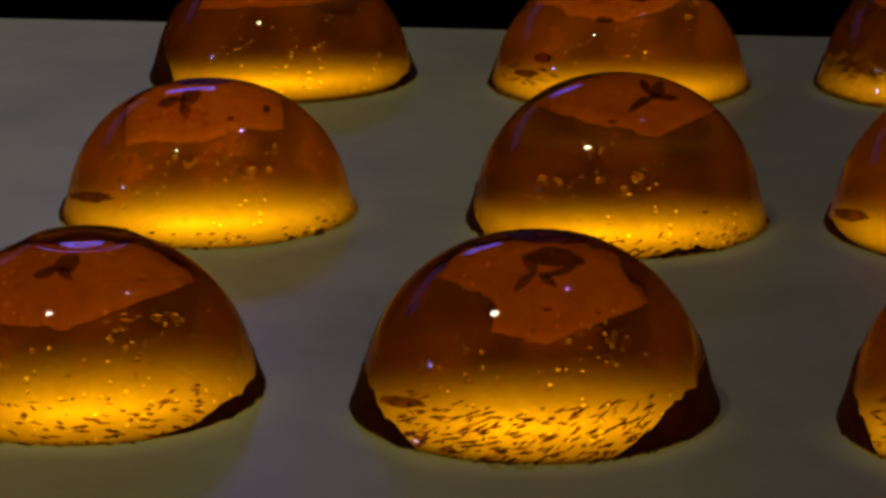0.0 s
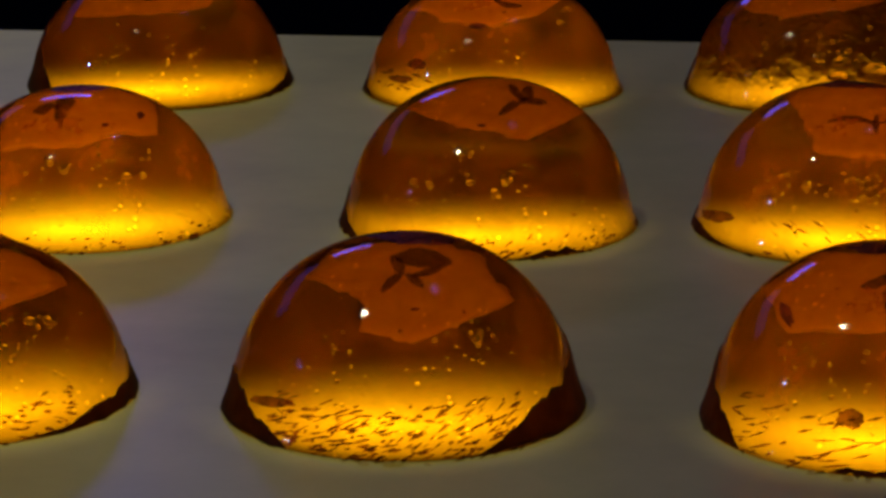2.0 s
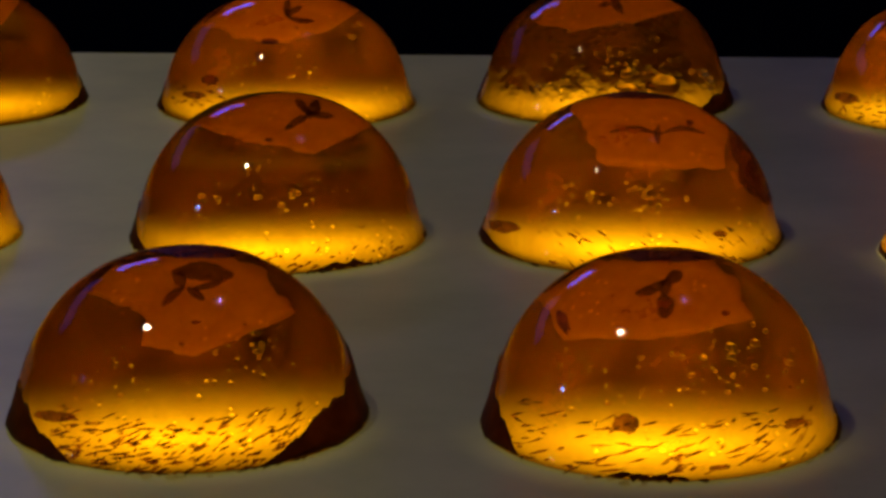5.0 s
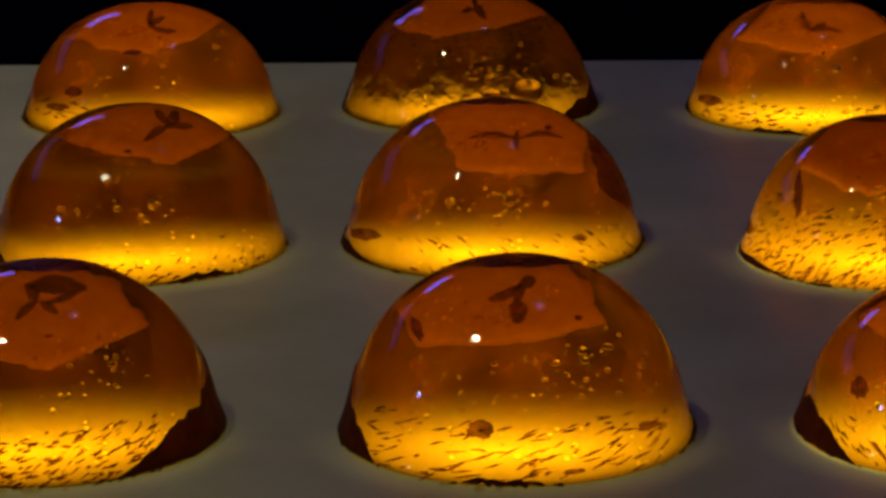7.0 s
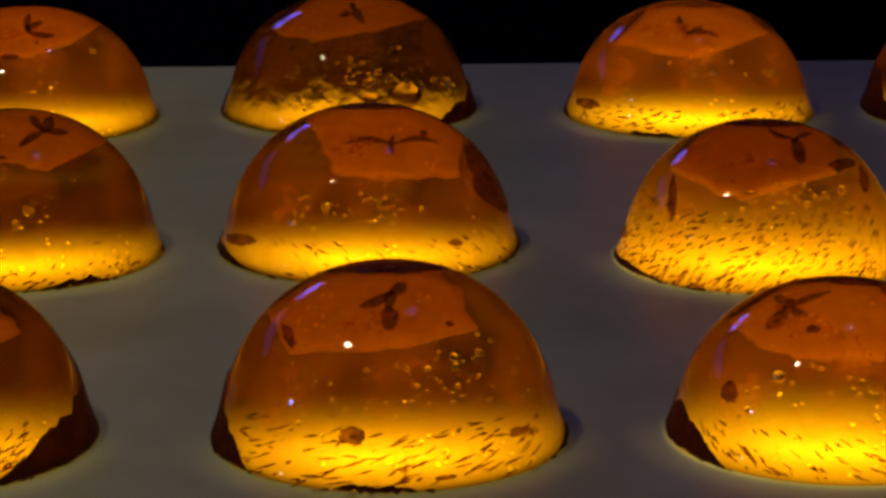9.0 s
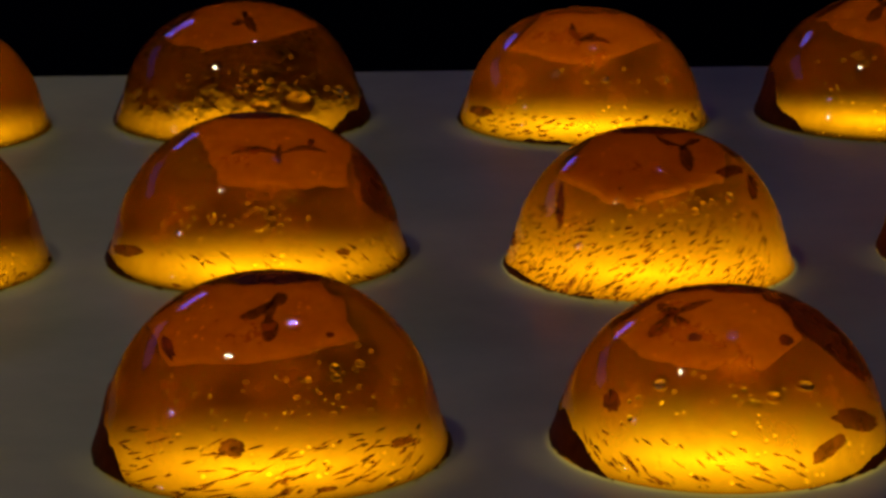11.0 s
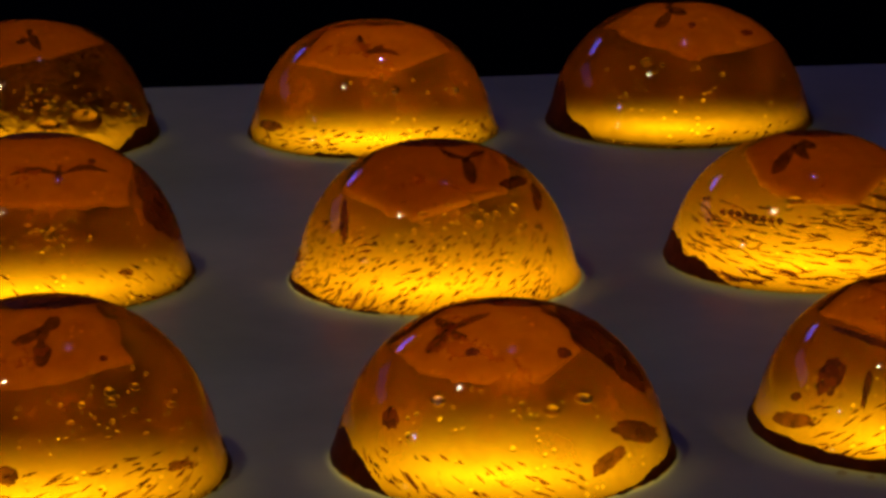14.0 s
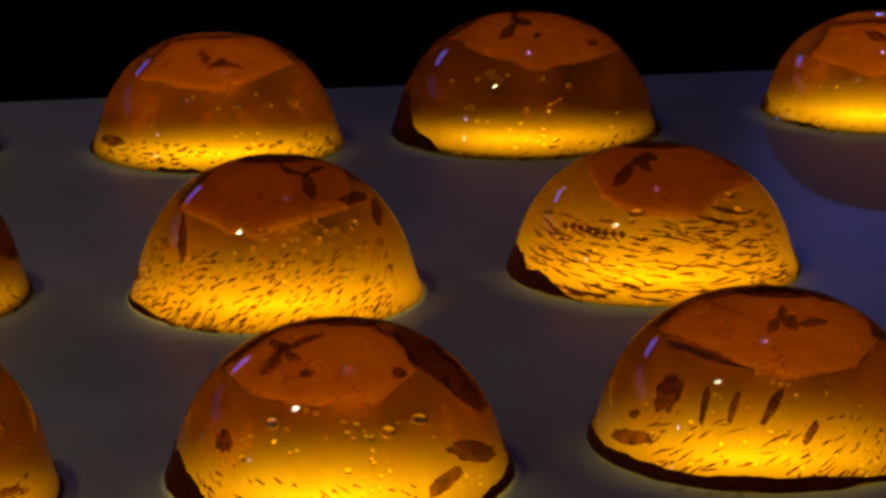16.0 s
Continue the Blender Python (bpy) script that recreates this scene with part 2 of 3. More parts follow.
def lamp_disc_material(name, reach, ahead, strength):
    """A round diffuser over one light, hottest ahead of its middle, with a painted halo at its rim."""
    m, t, out = material(name)
    co = t.nodes.new("ShaderNodeTexCoord")
    far = t.nodes.new("ShaderNodeVectorMath")
    far.operation = "LENGTH"
    t.links.new(co.outputs["Object"], far.inputs[0])
    # hot spot shaped and moved forward, in place of light lost inside the jelly
    shift, core = t.nodes.new("ShaderNodeVectorMath"), t.nodes.new("ShaderNodeVectorMath")
    shift.operation, core.operation = "ADD", "LENGTH"
    shift.inputs[1].default_value = (0.0, ahead, 0.0)
    t.links.new(co.outputs["Object"], shift.inputs[0])
    oval = t.nodes.new("ShaderNodeVectorMath")
    oval.operation, oval.inputs[1].default_value = "MULTIPLY", (0.72, 1.0, 1.0)
    t.links.new(shift.outputs["Vector"], oval.inputs[0])
    t.links.new(oval.outputs["Vector"], core.inputs[0])
    fall = node(t, "ShaderNodeMapRange", From_Min=0.001, From_Max=reach, To_Min=1.0, To_Max=0.0)
    t.links.new(core.outputs["Value"], fall.inputs["Value"])
    power = t.nodes.new("ShaderNodeMath")
    power.operation = "POWER"
    power.inputs[1].default_value = 2.3
    t.links.new(fall.outputs["Result"], power.inputs[0])
    times = t.nodes.new("ShaderNodeMath")
    times.operation = "MULTIPLY_ADD"
    times.inputs[1].default_value = strength
    edge = node(t, "ShaderNodeMapRange", From_Min=0.0262, From_Max=0.0297, To_Min=1.0, To_Max=0.0)
    t.links.new(far.outputs["Value"], edge.inputs["Value"])
    inside = t.nodes.new("ShaderNodeMath")
    inside.operation = "MULTIPLY"
    t.links.new(power.outputs["Value"], inside.inputs[0])
    t.links.new(edge.outputs["Result"], inside.inputs[1])
    t.links.new(inside.outputs["Value"], times.inputs[0])
    # light spilling onto the board at the dome's foot, painted as emission, front only
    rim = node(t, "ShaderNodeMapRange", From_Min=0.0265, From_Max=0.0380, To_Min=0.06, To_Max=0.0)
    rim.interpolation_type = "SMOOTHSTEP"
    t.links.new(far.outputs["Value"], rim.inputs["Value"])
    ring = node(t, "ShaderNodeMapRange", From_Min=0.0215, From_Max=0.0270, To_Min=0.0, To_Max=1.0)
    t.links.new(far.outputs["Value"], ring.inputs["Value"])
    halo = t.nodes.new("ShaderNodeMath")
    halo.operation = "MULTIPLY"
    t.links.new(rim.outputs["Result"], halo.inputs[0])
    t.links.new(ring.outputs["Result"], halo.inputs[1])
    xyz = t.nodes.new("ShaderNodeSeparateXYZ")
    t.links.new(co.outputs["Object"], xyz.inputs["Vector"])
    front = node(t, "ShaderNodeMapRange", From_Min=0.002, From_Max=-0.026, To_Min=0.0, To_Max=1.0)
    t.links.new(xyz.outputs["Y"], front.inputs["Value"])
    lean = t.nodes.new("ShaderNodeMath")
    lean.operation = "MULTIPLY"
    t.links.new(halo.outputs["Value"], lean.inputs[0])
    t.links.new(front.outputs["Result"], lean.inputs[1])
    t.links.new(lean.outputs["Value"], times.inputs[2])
    e = node(t, "ShaderNodeEmission", Color=(1.0, 0.76, 0.16, 1))
    both = t.nodes.new("ShaderNodeAddShader")
    t.links.new(times.outputs["Value"], e.inputs["Strength"])
    t.links.new(e.outputs["Emission"], both.inputs[0])
    t.links.new(t.nodes.new("ShaderNodeBsdfTransparent").outputs["BSDF"], both.inputs[1])
    t.links.new(both.outputs["Shader"], out.inputs["Surface"])
    return m


LIT = lamp_disc_material("lamp_diffuser", 0.0290, 0.0110, 3.7)
LIT_WIDE = lamp_disc_material("wide_lamp_diffuser", 0.0370, 0.0080, 3.2)


# ------------------------------------------------------------ helpers
def part(name, bm, mat, parent=None, label="", smooth=True):
    mesh = bpy.data.meshes.new(name)
    for f in bm.faces:
        f.smooth = smooth
    bm.to_mesh(mesh)
    bm.free()
    mesh.materials.append(mat)
    ob = new(name, mesh)
    ob.parent = parent
    return tagged(ob, label)


def box(x0, x1, y0, y1, z0, z1, bevel=0.0):
    bm = bmesh.new()
    bmesh.ops.create_cube(bm, size=1, matrix=Matrix.LocRotScale(((x0 + x1) / 2, (y0 + y1) / 2, (z0 + z1) / 2), None, (x1 - x0, y1 - y0, z1 - z0)))
    if bevel:
        bmesh.ops.bevel(bm, geom=bm.edges[:], offset=bevel, segments=2, affect="EDGES")
    return bm


# ------------------------------------------------------------ the board and the dark room
ROW_TURN = -10.6
board = tagged(new("light_board"), "pale milky board, glow painted in, under rows of underlit jelly domes", "light board")
board.matrix_world = pose(0.13, 0.345, 0, 0, 0, ROW_TURN)
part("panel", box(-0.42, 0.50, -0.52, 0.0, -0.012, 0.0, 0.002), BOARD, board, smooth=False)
part("plinth", box(-0.39, 0.47, -0.49, -0.04, -0.10, -0.0125), DARK, board, "dark plinth", smooth=False)

for name, b in (
    ("floor", (-1.7, 1.7, -1.1, 2.0, -0.86, -0.80)),
    ("ceiling", (-1.7, 1.7, -1.1, 2.0, 1.5, 1.56)),
    ("wall_north", (-1.7, 1.7, 2.0, 2.1, -0.8, 1.5)),
    ("wall_south", (-1.7, 1.7, -1.2, -1.1, -0.8, 1.5)),
    ("wall_west", (-1.8, -1.7, -1.1, 2.0, -0.8, 1.5)),
    ("wall_east", (1.7, 1.8, -1.1, 2.0, -0.8, 1.5)),
):
    tagged(part(name, box(*b), DARK, smooth=False), "unlit near-black room surface", name.split("_")[0], kind="structure")
tagged(part("cabinet", box(-0.24, 0.50, -0.10, 0.28, -0.80, -0.102, 0.004), DARK, smooth=False), "dark cabinet that carries the lit board", "cabinet")


# ------------------------------------------------------------ jelly domes
def profile(s, radius, height):
    """Radius and height of the dome's wall, s from 0 at the foot to 1 at the crown."""
    a = s * math.pi / 2
    z = height * math.sin(a)
    foot = max(0.0, 1 - z / (0.24 * height))
    return radius * (0.95 * math.cos(a) ** 0.88 + 0.05 * foot * foot), z


def wall_point(az, s, radius, height, off=0.0):
    """A point of the wall; az in degrees, 0 at the dome's front, growing to its right."""
    r, z = profile(s, radius, height)
    r1, z1 = profile(min(1, s + 0.01), radius, height)
    n = Vector((z1 - z, r - r1)).normalized()
    r, z = r + n.x * off, z + n.y * off
    a = radians(az)
    return Vector((r * math.sin(a), -r * math.cos(a), z))


def dome_shell(radius, height, wobble, seed, ridge=0.0):
    bm = bmesh.new()
    n, m = 96, 36
    rings = []
    for j in range(m):
        s = (j / m) ** 0.9
        ring = []
        for i in range(n):
            p = wall_point(360 * i / n, s, radius, height)
            p.z += ridge * math.exp(-((math.hypot(p.x, p.y) / radius - 0.30) / 0.07) ** 2)
            k = 1 + wobble * noise.noise(p * 60 + Vector((seed, 0, 0))) * (1 if j else 0.6)
            ring.append(bm.verts.new((p.x * k, p.y * k, p.z * (1 + 0.5 * (k - 1)) + (0.0005 if j == 0 else 0))))
        rings.append(ring)
    top = bm.verts.new((0, 0, height))
    for j in range(m - 1):
        for i in range(n):
            bm.faces.new((rings[j][i], rings[j][(i + 1) % n], rings[j + 1][(i + 1) % n], rings[j + 1][i]))
    for i in range(n):
        bm.faces.new((rings[-1][i], rings[-1][(i + 1) % n], top))
    return bm


def film(radius, height, az0, az1, tall, skew, rng):
    """A ragged dark film on the foot of the dome; skew moves its tallest place along it."""
    bm = bmesh.new()
    n, m = 84, 7
    seed = rng.random() * 90
    rows = []
    for i in range(n + 1):
        u = i / n
        edge = max(0.0, min(u / 0.58, (1 - u) / 0.3) if az0 > 0 else min(u / 0.3, (1 - u) / (0.36 * skew)))
        edge = min(1.0, edge) ** 0.9
        edge *= 1 + 0.45 * noise.noise(Vector((u * 9, seed, 0))) + 0.14 * noise.noise(Vector((u * 34, seed, 3)))
        low = 0.012 * (1 + noise.noise(Vector((u * 22, seed, 7))))
        rows.append([bm.verts.new(wall_point(az0 + (az1 - az0) * u, max(0.004, low + (tall * edge - low) * j / m), radius, height, 0.00030)) for j in range(m + 1)])
    for i in range(n):
        for j in range(m):
            bm.faces.new((rows[i][j], rows[i + 1][j], rows[i + 1][j + 1], rows[i][j + 1]))
    bmesh.ops.solidify(bm, geom=bm.faces[:], thickness=0.0002)
    return bm


def fleck(bm, radius, height, az, s, long, wide, tilt, rng):
    deg, step = 57.3 / radius, 0.64 / height
    top, low = [], []
    for k in range(7):
        u = k / 6 - 0.5
        w = 0.00023 * wide * math.sin(math.pi * (k / 6 * 0.9 + 0.05)) * rng.uniform(0.6, 1.3)
        a, z = az + u * long * math.cos(tilt) * deg, s + u * long * math.sin(tilt) * step
        top.append(bm.verts.new(wall_point(a, max(0.004, z + w * step), radius, height, 0.00012)))
        low.append(bm.verts.new(wall_point(a, max(0.002, z - w * step), radius, height, 0.00012)))
    for k in range(6):
        bm.faces.new((low[k], low[k + 1], top[k + 1], top[k]))


def flecks(dome, radius, height, count, az0, az1, s0, s1, length, lean, rng):
    """Dark streaks in the jelly's skin: the long ones single, the rest together."""
    rest = bmesh.new()
    for _ in range(int(count * 1.35)):
        az, s = rng.uniform(az0, az1), s0 + (s1 - s0) * rng.random() ** 1.3
        share = rng.uniform(0.3, 1.4)
        wide, tilt = rng.uniform(0.5, 1.3), radians(lean + rng.gauss(0, 9))
        if share > 1.0:
            bm = bmesh.new()
            fleck(bm, radius, height, az, s, length * share, wide, tilt, rng)
            part("streak", bm, STREAK, dome)
        else:
            fleck(rest, radius, height, az, s, length * share, wide, tilt, rng)
    tagged(part("streaking", rest, STREAK, dome, "small dark brown streaks"), kind="stuff")


class Front:
    """The front of a dome. Places are given as seen from its front: u to the right and v up, shares of its radius from
    the middle of its foot."""

    def __init__(self, radius, height, lift):
        self.radius, self.height, self.lift = radius, height, lift
        self.way = Vector((0, math.cos(lift), -math.sin(lift)))
        self.trees = {}

    def tree(self, depth):
        if depth not in self.trees:
            bm = bmesh.new()
            n, m = 64, 26
            rings = [[bm.verts.new(wall_point(360 * i / n, 0.97 * j / m, self.radius, self.height, -depth)) for i in range(n)] for j in range(m + 1)]
            for j in range(m):
                for i in range(n):
                    bm.faces.new((rings[j][i], rings[j][(i + 1) % n], rings[j + 1][(i + 1) % n], rings[j + 1][i]))
            bm.faces.new(rings[-1])
            self.trees[depth] = BVHTree.FromBMesh(bm)
            bm.free()
        return self.trees[depth]

    def at(self, u, v, depth):
        """The place on the dome's wall, or depth metres under it; one outside its outline moves in to the outline."""
        for k in range(30):
            c = 1 - 0.02 * k
            x, h = c * u, 0.35 + c * (v - 0.35)
            start = Vector((x, h * math.sin(self.lift), h * math.cos(self.lift))) * self.radius - self.way
            hit, normal, _, _ = self.tree(depth).ray_cast(start, self.way)
            if hit:
                return hit
        return Vector((0, 0, self.height))


def slice_plate(front, corners, depth, thick, rng):
    """A thin slice that follows the crown under the skin, its cut edges nearly straight between its corners."""
    bm = bmesh.new()
    outline, seed = [], rng.random() * 90
    for (u0, v0), (u1, v1) in zip(corners, (*corners[1:], corners[0])):
        for k in range(9):
            t = k / 9
            p = Vector((u0 + (u1 - u0) * t, v0 + (v1 - v0) * t, seed))
            j = 0.030 * noise.noise(p * 7) + 0.020 * noise.noise(p * 22)
            outline.append(Vector((p.x + j, p.y + 0.7 * j)))
    mid = sum(outline, Vector((0, 0))) / len(outline)
    n, layers = len(outline), []
    for down in (0.0, thick):
        rings = []
        for j in range(1, 9):
            rings.append([bm.verts.new(front.at(*(mid + (p - mid) * j / 8), depth) - Vector((0, -0.35, 1)) * down) for p in outline])
        hub = bm.verts.new(front.at(*mid, depth) - Vector((0, -0.35, 1)) * down)
        layers.append((hub, rings))
    for hub, rings in layers:
        for i in range(n):
            bm.faces.new((hub, rings[0][i], rings[0][(i + 1) % n]))
            for j in range(7):
                bm.faces.new((rings[j][i], rings[j + 1][i], rings[j + 1][(i + 1) % n], rings[j][(i + 1) % n]))
    top, low = layers[0][1][-1], layers[1][1][-1]
    for i in range(n):
        bm.faces.new((top[i], low[i], low[(i + 1) % n], top[(i + 1) % n]))
    bmesh.ops.recalc_face_normals(bm, faces=bm.faces[:])
    return bm


def leaf_blade(front, u0, v0, u1, v1, width, depth, rng):
    """A bent, pointed leaf from one place to the other, just over the slice."""
    bm = bmesh.new()
    n, m = 11, 6
    along = Vector((u1 - u0, v1 - v0))
    side = Vector((-along.y, along.x)).normalized()
    bend = rng.uniform(-0.12, 0.12) * along.length
    rings = []
    for i in range(n + 1):
        t = i / n
        w = 0.5 * width * math.sin(math.pi * (0.08 + 0.86 * t)) ** 0.8 * rng.uniform(0.82, 1.12)
        c = Vector((u0, v0)) + along * t + side * bend * math.sin(math.pi * t)
        ring = []
        for k in range(m):
            a = 2 * math.pi * k / m
            ring.append(bm.verts.new(front.at(*(c + side * w * math.cos(a)), depth) - front.way * 0.00016 * math.sin(a)))
        rings.append(ring)
    for i in range(n):
        for k in range(m):
            bm.faces.new((rings[i][k], rings[i + 1][k], rings[i + 1][(k + 1) % m], rings[i][(k + 1) % m]))
    bm.faces.new(rings[0][::-1]), bm.faces.new(rings[-1])
    bmesh.ops.recalc_face_normals(bm, faces=bm.faces[:])
    return bm


def blot(front, u, v, wide, tall, tilt, depth=-0.00018):
    """A dark patch of ragged outline in the skin of the dome, a mark or painted shade."""
    bm = bmesh.new()
    rings = []
    for j in range(5):
        ring = []
        for i in range(30):
            a = 2 * math.pi * i / 30
            c, d = math.cos(a), math.sin(a)
            k = j / 4 * (1 + 0.32 * noise.noise(Vector((2 * c, 2 * d, 9 * u + 5))) + 0.16 * noise.noise(Vector((6 * c, 6 * d, 9 * v))))
            x, y = wide / 2 * k * c, tall / 2 * k * d
            ring.append(bm.verts.new(front.at(u + x * math.cos(tilt) - y * math.sin(tilt), v + x * math.sin(tilt) + y * math.cos(tilt), depth)))
        rings.append(ring)
    for j in range(4):
        for i in range(30):
            bm.faces.new((rings[j][i], rings[j][(i + 1) % 30], rings[j + 1][(i + 1) % 30], rings[j + 1][i]))
    bmesh.ops.remove_doubles(bm, verts=bm.verts[:], dist=0.000001)
    return bm


def bubble(bm, front, u, v, size, depth, rng):
    bmesh.ops.create_icosphere(bm, subdivisions=2 if size > 0.0003 else 1, radius=size,
                               matrix=Matrix.Translation(front.at(u, v, depth)) @ Matrix.Diagonal((rng.uniform(0.8, 1.5), 1, rng.uniform(0.7, 1.0), 1)))


VIEW = Vector((0.015, -0.44))
EYE_HEIGHT = 0.164
count = [0]


def jelly(x, y, radius, height, label, corners, stem, leaves, films=(), streaks=(), specks=(), blots=(), crown=None, pockets=(), mat=None, wobble=0.006, ridge=0.0):
    """One dome; corners of its slice, stem and leaves, blots, crown and specks as places on its front."""
    count[0] += 1
    rng = random.Random(100 + count[0])
    turn = math.degrees(math.atan2(VIEW.x - x, y - VIEW.y))
    front = Front(radius, height, math.atan2(EYE_HEIGHT, math.hypot(x - VIEW.x, y - VIEW.y)))
    dome = tagged(new("jelly_dome"), label, "jelly", "amber jelly domes on the board")
    dome.matrix_world = pose(x, y, 0, 0, 0, turn)
    part("shell", dome_shell(radius, height, wobble, count[0] * 7.3, ridge), mat or AMBER, dome)
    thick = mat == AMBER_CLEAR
    part("slice", slice_plate(front, corners, 0.0015, 0.0020 if thick else 0.0009, rng), SLICE_DIM if thick else SLICE, dome, "thick orange slice, dimmed, set in the jelly" if thick else "thin orange slice set in the jelly")
    sprig = part("herb_sprig", leaf_blade(front, *stem, 0.0010, rng), LEAF, dome, "dark green herb sprig")
    for leaf in leaves:
        part("leaf", leaf_blade(front, *leaf, 0.0010, rng), LEAF, sprig)
    for az0, az1, tall, skew in films:
        part("rim_film", film(radius, height, az0, az1, tall, skew, rng), FILM, dome, "ragged dark caramel film")
    for number, az0, az1, s0, s1, length, lean in streaks:
        flecks(dome, radius, height, number, az0, az1, s0, s1, length, lean, rng)
    for u, v, wide, tall, tilt in blots:
        part("dark_blot", blot(front, u, v, wide, tall, radians(tilt)), STREAK, dome, "dark brown blot")
    # dark patch painted where the unlit room would show through the crown
    if crown:
        part("crown_shade", blot(front, *crown, 0), STREAK, dome, "painted darkness of the room seen through the crown")
    cloud = bmesh.new()
    for number, u, v, du, dv, big in specks:
        for _ in range(number):
            at = u + rng.gauss(0, du / 2), v + rng.gauss(0, dv / 2)
            size, depth = 0.58 * big * rng.choice((0.4, 0.5, 0.6, 0.9, 1.4)), rng.choice((0.0006, 0.0010, 0.0016))
            if size > 0.00034:
                bm = bmesh.new()
                bubble(bm, front, *at, size, depth, rng)
                part("bubble", bm, BUBBLE, dome)
            else:
                bubble(cloud, front, *at, size, depth, rng)
    for u, v, size in pockets:
        bm = bmesh.new()
        bubble(bm, front, u, v, size, 0.0055, rng)
        part("air_pocket", bm, BUBBLE, dome, "large bright air pocket at the foot")
    tagged(part("bubble_cloud", cloud, BUBBLE, dome, "tiny glinting air bubbles"), kind="stuff")
    # added dark disc over the board, so the dome's inside stays dim
    bm = bmesh.new()
    bmesh.ops.create_circle(bm, cap_ends=True, segments=48, radius=radius * 0.965, matrix=Matrix.Translation((0, 0, 0.0002)))
    part("base_darkener", bm, DARKENING, dome, "added dark disc that dims the inside of the dome")
    # disc reaches past the dome's foot to carry the painted light spill
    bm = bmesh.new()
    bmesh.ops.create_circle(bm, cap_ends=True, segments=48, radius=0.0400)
    disc = part("lamp_disc", bm, LIT_WIDE if mat == AMBER_CLEAR else LIT, board, "glowing round diffuser under a dome, light spill painted round it")
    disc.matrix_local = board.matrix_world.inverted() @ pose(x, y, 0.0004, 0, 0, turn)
    return dome


PLAIN = "translucent amber jelly dome with orange slice and dark herb inside"
TAGS = "amber jelly dome with orange slice, herb sprig and dark ragged rim"
STREAKY = "amber jelly dome full of dark streaks, orange slice on top"

# front row
jelly(-0.0405, 0.0710, 0.0293, 0.0262, TAGS, ((-0.62, 0.42), (-0.14, 0.35), (0.2, 0.46), (0.58, 0.57), (0.40, 0.74), (0.0, 0.80), (-0.6, 0.75)),
      (-0.28, 0.63, -0.15, 0.68, 0.06), ((-0.16, 0.68, -0.03, 0.71, 0.10), (-0.16, 0.67, -0.08, 0.60, 0.06)),
      films=((10, 140, 0.121, 1.25),), streaks=((90, -70, 40, 0.01, 0.18, 0.0022, -8),), specks=((46, 0.15, 0.20, 0.6, 0.25, 0.0006), (10, 0.4, 0.36, 0.3, 0.15, 0.0010)), mat=AMBER_DARK, ridge=0.0007)
jelly(0.0324, 0.0585, 0.0300, 0.0284, TAGS, ((-0.51, 0.68), (-0.22, 0.55), (-0.22, 0.42), (0.02, 0.34), (0.3, 0.44), (0.55, 0.54), (0.42, 0.76), (0.2, 0.87), (-0.36, 0.82)),
      (-0.13, 0.59, -0.01, 0.69, 0.05), ((-0.01, 0.69, -0.07, 0.78, 0.07), (-0.06, 0.77, 0.25, 0.74, 0.11), (0.0, 0.68, 0.09, 0.61, 0.05), (0.22, 0.73, 0.02, 0.67, 0.04)),
      blots=((-0.72, 0.03, 0.26, 0.06, -8), (0.04, 0.50, 0.05, 0.02, 0)), crown=(0.12, 0.91, 0.55, 0.10),
      films=((-150, -38, 0.16, 0.95), (18, 153, 0.30, 1.25)), streaks=((225, -50, 40, 0.01, 0.2, 0.0024, 18),),
      specks=((22, 0.35, 0.37, 0.45, 0.14, 0.0006), (4, 0.34, 0.31, 0.1, 0.12, 0.0014), (14, -0.4, 0.2, 0.6, 0.3, 0.0006)), mat=AMBER_DARK)
jelly(0.1090, 0.0432, 0.0296, 0.0291, TAGS, ((-0.63, 0.68), (-0.52, 0.46), (-0.24, 0.457), (0.05, 0.48), (0.47, 0.58), (0.35, 0.80), (0.25, 0.87), (-0.36, 0.87)),
      (0.0, 0.68, 0.02, 0.78, 0.07), ((0.02, 0.77, -0.15, 0.69, 0.06), (0.0, 0.69, 0.0, 0.56, 0.10), (0.02, 0.76, 0.10, 0.81, 0.08)),
      blots=((-0.20, 0.005, 0.15, 0.10, 0), (0.33, 0.60, 0.05, 0.03, 0), (0.30, -0.22, 0.12, 0.03, 8), (-0.54, 0.55, 0.06, 0.14, 25), (0.7, 0.02, 0.13, 0.05, 15)), crown=(0.05, 0.925, 0.55, 0.08),
      films=((-150, -48, 0.21, 0.95), (-22, 14, 0.033, 1), (50, 137, 0.066, 1.25)), streaks=((82, -60, 60, 0.02, 0.22, 0.0037, 14),),
      specks=((46, 0.3, 0.32, 0.65, 0.22, 0.0006), (12, 0.35, 0.38, 0.8, 0.16, 0.0010), (18, -0.3, 0.2, 0.5, 0.2, 0.0006), (3, -0.5, 0.48, 0.3, 0.1, 0.0010)), mat=AMBER_MID)
